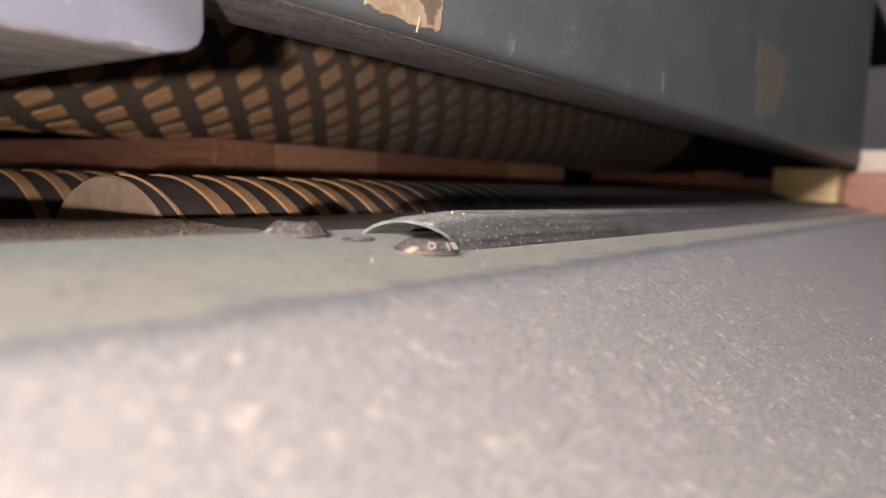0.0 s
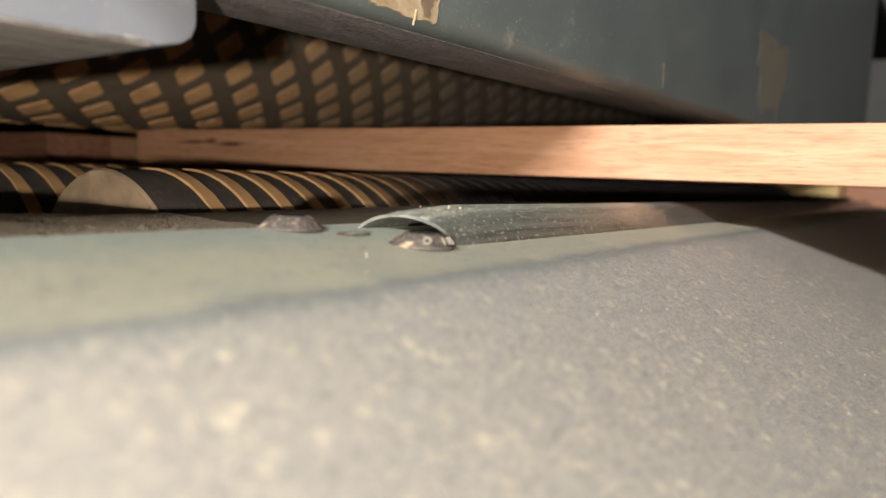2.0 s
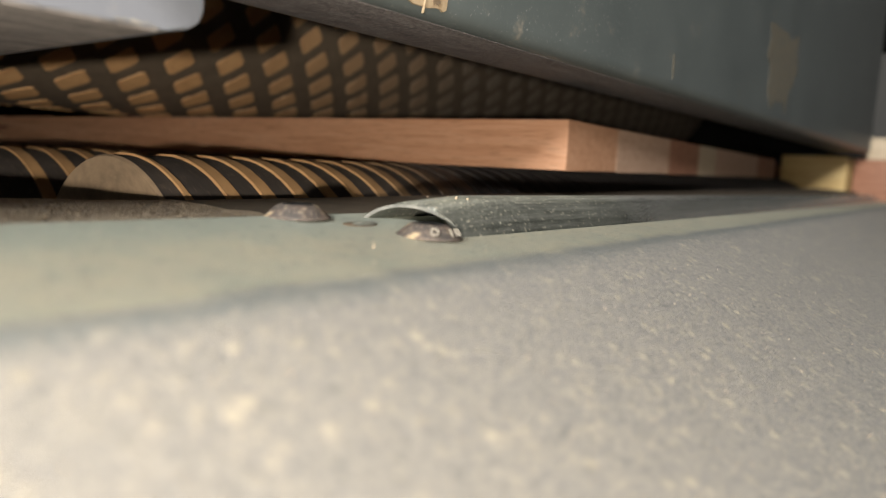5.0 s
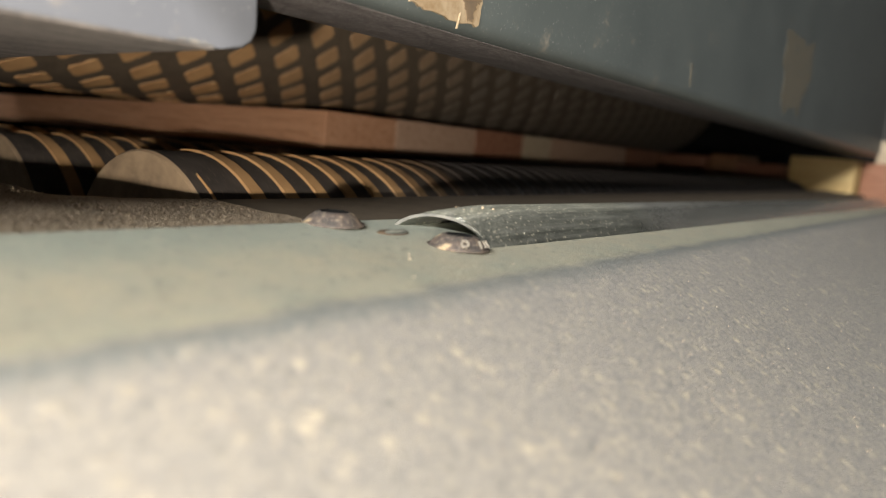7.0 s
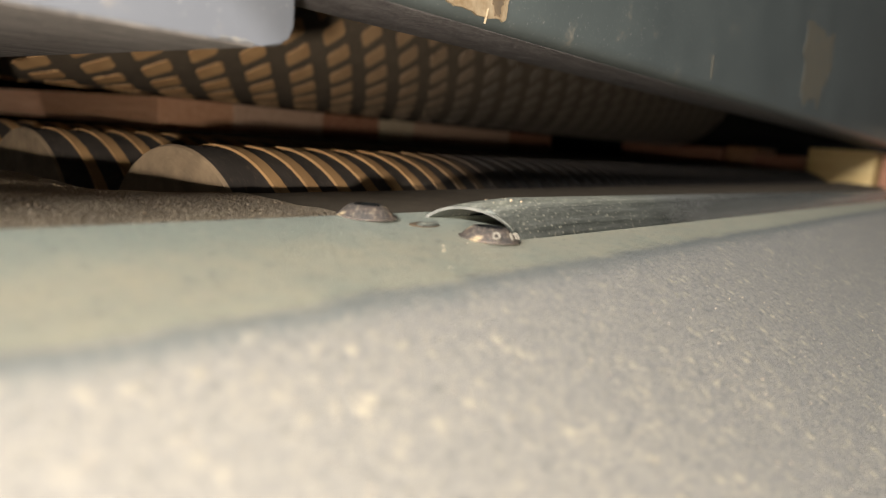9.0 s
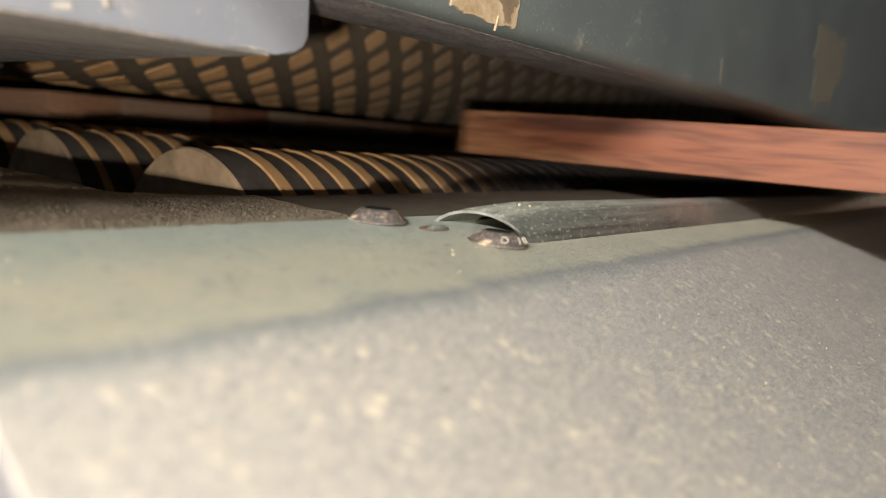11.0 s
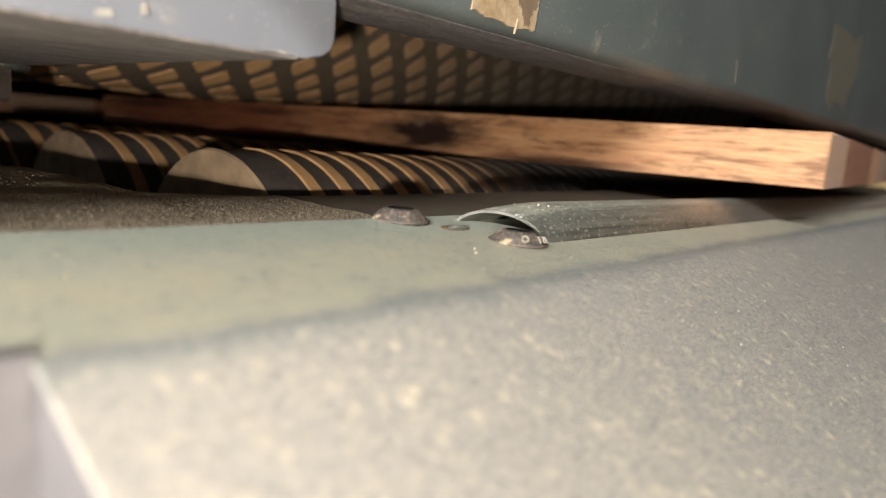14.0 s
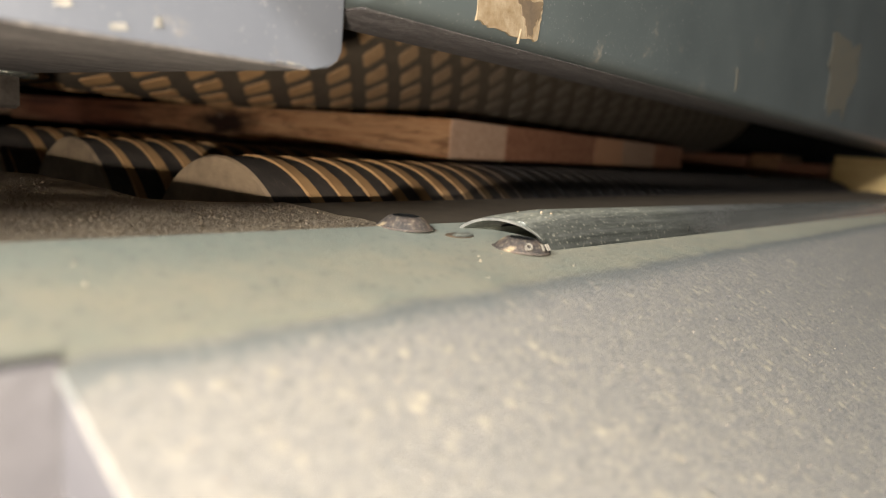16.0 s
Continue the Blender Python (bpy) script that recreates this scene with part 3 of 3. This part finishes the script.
def build_chips():
    beam, block = [[c for c in bpy.data.objects[n].children if c.name.startswith("body")][0] for n in ("guard_beam", "pressure_block")]
    part("paint_chip", flake([(0.0205, 0.0635), (0.0213, 0.0492), (0.029, 0.0482), (0.040, 0.0478), (0.0475, 0.0482), (0.0490, 0.0560), (0.048, 0.0635)], -0.0062, 0.00035, 3), M_CHIP, beam, "flaked cream primer patch")
    part("paint_chip", flake([(0.0370, 0.0575), (0.0405, 0.0530), (0.0425, 0.0492), (0.0448, 0.0490), (0.0458, 0.0530), (0.0482, 0.0545), (0.0482, 0.0580)], -0.0064, 0.0005, 4), M_RUST, beam, "bare rust-brown patch")
    part("rust_patch", flake([(0.362, 0.100), (0.372, 0.062), (0.385, 0.0565), (0.425, 0.0575), (0.445, 0.085), (0.450, 0.105)], -0.0062, 0.0045, 5), M_STAIN, beam, "long rust stain")
    part("scratch", flake([(0.2050, 0.0612), (0.2056, 0.0515), (0.2070, 0.0520), (0.2062, 0.0612)], -0.0062, 0.0002, 6), M_STAIN, beam)
    torn = [(-0.0120, 0.0482), (-0.0118, 0.0494), (-0.0080, 0.0502), (-0.0052, 0.0516), (-0.0030, 0.0545), (-0.0018, 0.0548), (-0.0024, 0.0520), (-0.0050, 0.0496), (-0.0085, 0.0484)]
    part("torn_paint", prism(torn, 1, -0.0063, -0.0030), M_FAINT, beam, "torn pale paint edge")
    part("scuff", flake([(-0.0012, 0.0560), (-0.0008, 0.0640), (-0.0002, 0.0640), (-0.0004, 0.0560)], -0.0062, 0.0003, 10), M_FAINT, beam)
    for i in (0,):
        x = 0.0395 - 0.0012 * i
        part("paint_fibre", flake([(x, 0.0500), (x - 0.0009, 0.0462), (x - 0.0007, 0.0462), (x + 0.0003, 0.0500)], -0.0066, 0.00003, 20 + i), M_CHIP, beam)
    for i, (x, z, w, h) in enumerate(((-0.0604, 0.0337, 0.0013, 0.0006), (-0.0541, 0.0354, 0.0006, 0.0009), (-0.0685, 0.0360, 0.0012, 0.0008), (-0.0280, 0.0324, 0.0035, 0.0002))):
        part("paint_chip", flake([(x - w, z - h), (x + w, z - h * 0.7), (x + w * 0.6, z + h), (x - w * 0.8, z + h * 0.6)], -0.0017, 0.0003, 40 + i), M_FAINT, block, "small faded paint chip")


# ---- the panels ----
def build_panel(length, strips, label):
    """A glued-up panel whose leading edge lies at y = 0 and near side at x = 0."""
    t = thing("wood_panel", label, "wood panel", "panels fed through the machine")
    x = 0.0
    for i, (w, m) in enumerate(strips):
        part("strip", box(x, -length, 0.0, x + w - 0.00015, 0.0, BOARD_T, 0.0004, 1), m, t)
        x += w
    return t


BOARD_T, BOARD_X, BOARD_Z = 0.0208, 0.17, 0.0108


def build_block(x0, y0, z0, x1, y1, z1, m, label):
    t = thing("timber_block", label, "timber", "timbers stacked at the far side")
    part("timber", box(x0, y0, z0, x1, y1, z1, 0.0015), m, t)


# ---- rollers ----
ROLL_R, ROLL_X0, ROLL_L, LEAD = 0.0455, 0.012, 0.86, 0.0128


def build_roller():
    t = thing("feed_roller", "black rubber feed roller with tan spiral ribs", "feed roller", "feed rollers under the panels")
    base = ROLL_R - 0.0008
    prof = [(0.0, 0.0004), (0.010, 0.0004), (0.0105, 0.0), (base - 0.001, 0.0), (base, 0.0010), (base, ROLL_L - 0.001), (base - 0.001, ROLL_L), (0.0, ROLL_L)]
    part("core", turned(lathe(prof[3:], 72), TO_X), M_BLACK, t)
    part("end_face", turned(lathe([(0.0, -0.0008), (0.0098, -0.0008), (0.0102, -0.0004), (base - 0.0006, -0.0004), (base + 0.0001, 0.0006), (base - 0.0004, 0.0012)], 72), TO_X), M_CAP, t, "dusty tan end face")
    bm = bmesh.new()
    per, width = 40, LEAD * 0.44
    turns = int(ROLL_L / LEAD) - 1
    prev = None
    for i in range(per * turns + 1):
        a = 2 * math.pi * i / per * HAND
        x = LEAD * i / per + 0.004
        grow = min(1.0, 0.05 + i / 24)
        row = []
        for dx, r in ((0, base - 0.0006), (0.0006, ROLL_R), (width - 0.0006, ROLL_R), (width, base - 0.0006)):
            row.append(bm.verts.new((min(x + dx * grow, ROLL_L), r * math.sin(a), r * math.cos(a))))
        if prev:
            for j in range(3):
                bm.faces.new((prev[j], prev[j + 1], row[j + 1], row[j]))
        prev = row
    part("spiral_rib", bm, M_TAN, t, "tan spiral rib with shade tinted in towards the far end")
    return t


HAND = -1.0
DRUM_R, DRUM_Y, DRUM_X0, DRUM_X1 = 0.10, 0.315, -0.05, 0.99


def build_drum():
    t = thing("pressure_drum", "brown rubber pressure drum with a raised ochre diamond tread", "drum")
    base = DRUM_R - 0.0006
    length = DRUM_X1 - DRUM_X0
    part("core", turned(lathe([(0.0, 0.0), (base - 0.002, 0.0), (base, 0.002), (base, length - 0.002), (base - 0.002, length), (0.0, length)], 96), TO_X), M_DRUM, t)
    ring = 2 * math.pi * DRUM_R
    ux, us = 0.0180, 0.0203
    vx, vs = ux * 15 / 21, (ring - 15 * us) / 21
    bm = bmesh.new()
    spots = [(0.110 + i * ux + k * vx, 0.0605 + i * us - k * vs) for i in range(-90, 91) for k in range(-90, 91)]
    spots = sorted(p for p in spots if 0.012 < p[0] < length - 0.012 and 0.0 <= p[1] < ring)
    single = None
    for n, (cx, cs) in enumerate([(0.0, 0.0)] + spots):
            if 0 < n <= 300:
                pad = new("pad", single)
                pad.parent = t
                pad.matrix_local = Matrix.Translation((cx, 0, 0)) @ Matrix.Rotation(-cs / DRUM_R, 4, "X")
                continue
            lo, hi = [], []
            for fu, fv in ((-0.29, -0.22), (-0.22, -0.29), (0.22, -0.29), (0.29, -0.22), (0.29, 0.22), (0.22, 0.29), (-0.22, 0.29), (-0.29, 0.22)):
                for ring_verts, r, f in ((lo, base - 0.0004, 1.08), (hi, DRUM_R, 0.98)):
                    a = math.pi + (cs + f * (fu * us - fv * vs)) / DRUM_R
                    ring_verts.append(bm.verts.new((cx + f * (fu * ux + fv * vx), r * math.sin(a), r * math.cos(a))))
            bm.faces.new(hi)
            for j in range(8):
                bm.faces.new((lo[j], lo[(j + 1) % 8], hi[(j + 1) % 8], hi[j]))
            if n == 0:
                single = bpy.data.meshes.new("pad")
                bmesh.ops.recalc_face_normals(bm, faces=bm.faces)
                bm.to_mesh(single)
                bm.free()
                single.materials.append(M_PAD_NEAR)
                bm = bmesh.new()
    pads = part("tread", bm, M_PAD, t, "ochre diamond pads, greyer towards the far end")
    pads["kind"] = "stuff"
    return t


build_room()
build_frame()
build_plate()
bolt_a = build_button_bolt(0.0056, -0.0026, 12, (0.8, 0.6), 0.93)
bolt_b = build_button_bolt(0.0198, -0.0260, 40, (1.2, 2.0), 0.93)
mark_bolt(bolt_b)
build_half_round()
build_ledge()
build_left_block()
build_right_beam()
panel_a = build_panel(0.55, ((0.048, M_BROWN), (0.105, M_SALMON), (0.13, M_BROWN), (0.09, M_BROWN), (0.15, M_SALMON)), "red-brown glued wood panel leaving the rollers")
panel_b = build_panel(0.558, ((0.062, M_SALMON), (0.095, M_PINK), (0.075, M_BROWN), (0.055, M_CREAM), (0.20, M_PINK), (0.12, M_BROWN)), "salmon glued wood panel on the feed rollers")
panel_c = build_panel(0.508, ((0.0012, M_BURNT), (0.0553, M_PINK), (0.1255, M_BROWN), (0.052, M_SALMON), (0.073, M_PINK), (0.077, M_BROWN)), "burnt orange glued wood panel on the feed rollers")
rollers = [build_roller()]
rollers += [copy_thing(rollers[0], Matrix()) for _ in range(2)]
drum = build_drum()
build_block(0.902, 0.0140, -0.0092, 1.015, 0.0900, 0.0408, M_YELLOW, "yellow sawn timber end beside the machine")
build_block(0.950, -0.0755, -0.0266, 1.2, 0.0125, 0.0393, M_BROWN, "dark brown sawn timber beside a yellow one")
build_block(1.05, -0.0282, 0.0395, 1.2, 0.0100, 0.0722, M_CREAM, "pale cream timber lying on a brown one")
build_block(1.10, 0.085, -0.0058, 1.24, 0.21, 0.030, M_BROWN, "dark red-brown timber in the shade behind the rollers")
build_block(1.13, 0.215, -0.0058, 1.26, 0.262, 0.041, M_BURNT, "orange timber end in the shade behind the rollers")
build_block(1.12, 0.266, -0.0058, 1.28, 0.45, 0.036, M_BROWN, "dark red-brown timber in the shade behind the rollers")
build_chips()


def build_crumbs():
    """Loose sawdust on the plate and its trim."""
    bm = bmesh.new()

    def crumb(x, y, z, r):
        m = pose(x, y, z + r * 0.3, random.uniform(0, 360), random.uniform(0, 360), 0) @ Matrix.Diagonal((1.0, random.uniform(0.5, 1.0), random.uniform(0.5, 1.0), 1))
        bmesh.ops.create_icosphere(bm, subdivisions=1, radius=r, matrix=m)

    apron = plate_section(0.0)
    for i in range(420):
        x = PLATE_L + 0.006 + 0.23 * random.random() ** 1.3
        y = random.uniform(-0.125, -0.056)
        z = 0.0
        for (ya, za), (yb, zb) in zip(apron, apron[1:]):
            if yb <= y <= ya:
                z = za + (zb - za) * (y - ya) / (yb - ya)
        crumb(x, y, z + FA * x, random.uniform(0.00010, 0.00022))
    for i in range(26):
        x, y = random.uniform(-0.08, 0.16), random.uniform(-0.042, -0.004)
        if not (0.012 < x and y > -0.036):
            crumb(x, y, flange_z(x, y), random.uniform(0.0001, 0.0003))
    for i in range(46):
        x, y = 0.03 + 0.16 * random.random() ** 1.6, random.uniform(-0.0225, -0.0115)
        z = 0.0064 - ((y + 0.01705) / 0.01185) ** 2 * 0.0058
        crumb(x, y, flange_z(x, y) + z, random.uniform(0.00008, 0.00022) * (2.2 if i < 4 else 1.0))
    tagged(link_mesh("sawdust", bm, M_CRUMB), "loose tan sawdust crumbs on the infeed plate", "sawdust", kind="stuff")


build_crumbs()


def motions():
    """Panels pushed in and carried by the rollers; rollers and drum turn with them."""
    lean = 0.08
    feed = 0.0885
    b_rows = [(0.0, -0.36), (0.3, -0.14), (0.5, -0.011), (0.6, 0.042), (0.7, 0.099), (0.8, 0.137), (0.9, 0.178), (1.0, 0.205), (1.2, 0.228), (1.5, 0.258),
              (2.0, 0.310), (2.7, 0.375), (4.0, 0.492), (4.5, 0.537), (7.0, 0.724), (8.0, 0.808), (9.0, 0.894), (16.0, 1.50)]
    c_rows = [(0.0, -1.2), (9.2, -1.2), (10.3, -0.36), (10.6, -0.14), (10.8, -0.011), (10.9, 0.042), (11.0, 0.099), (11.1, 0.14), (11.2, 0.18), (11.3, 0.205), (11.5, 0.225),
              (12.0, 0.275), (12.5, 0.318), (14.0, 0.453), (14.5, 0.495), (15.0, 0.539), (15.5, 0.582), (16.0, 0.624)]
    a_rows = [(0.0, 0.785), (1.5, 0.92), (16.0, 2.2)]
    # the pushed-in end is held low and rides up on the first roller
    entry = [(0.5, 2.0, 0.0065), (0.6, 2.0, 0.0075), (0.8, 3.0, 0.0115), (1.0, 2.6, 0.0165), (1.2, 1.1, 0.0150), (1.5, 0.3, 0.0125), (2.0, 0.0, 0.0120), (2.7, 0.0, BOARD_Z)]
    es, er, ez = zip(*entry)
    for ob, rows, start in ((panel_a, a_rows, -9.0), (panel_b, b_rows, 0.0), (panel_c, c_rows, 9.5)):
        walk(ob, [(t, pose(BOARD_X - lean * y, y, float(np.interp(t - start, es, ez)), float(np.interp(t - start, es, er)), 0,
                           math.degrees(math.atan(lean)))) for t, y in rows])
    steps = [0.4 * i for i in range(41)]
    for i, ob in enumerate(rollers):
        walk(ob, [(t, pose(ROLL_X0 - 0.004 * i, 0.0885 + 0.106 * i, BOARD_Z - ROLL_R, 140 * i - 150.0 * (t - 12.0))) for t in steps])
    walk(drum, [(t, pose(DRUM_X0, DRUM_Y, BOARD_Z + BOARD_T + DRUM_R + 0.0002, math.degrees(feed * (t - 9.0) / DRUM_R))) for t in steps])


motions()
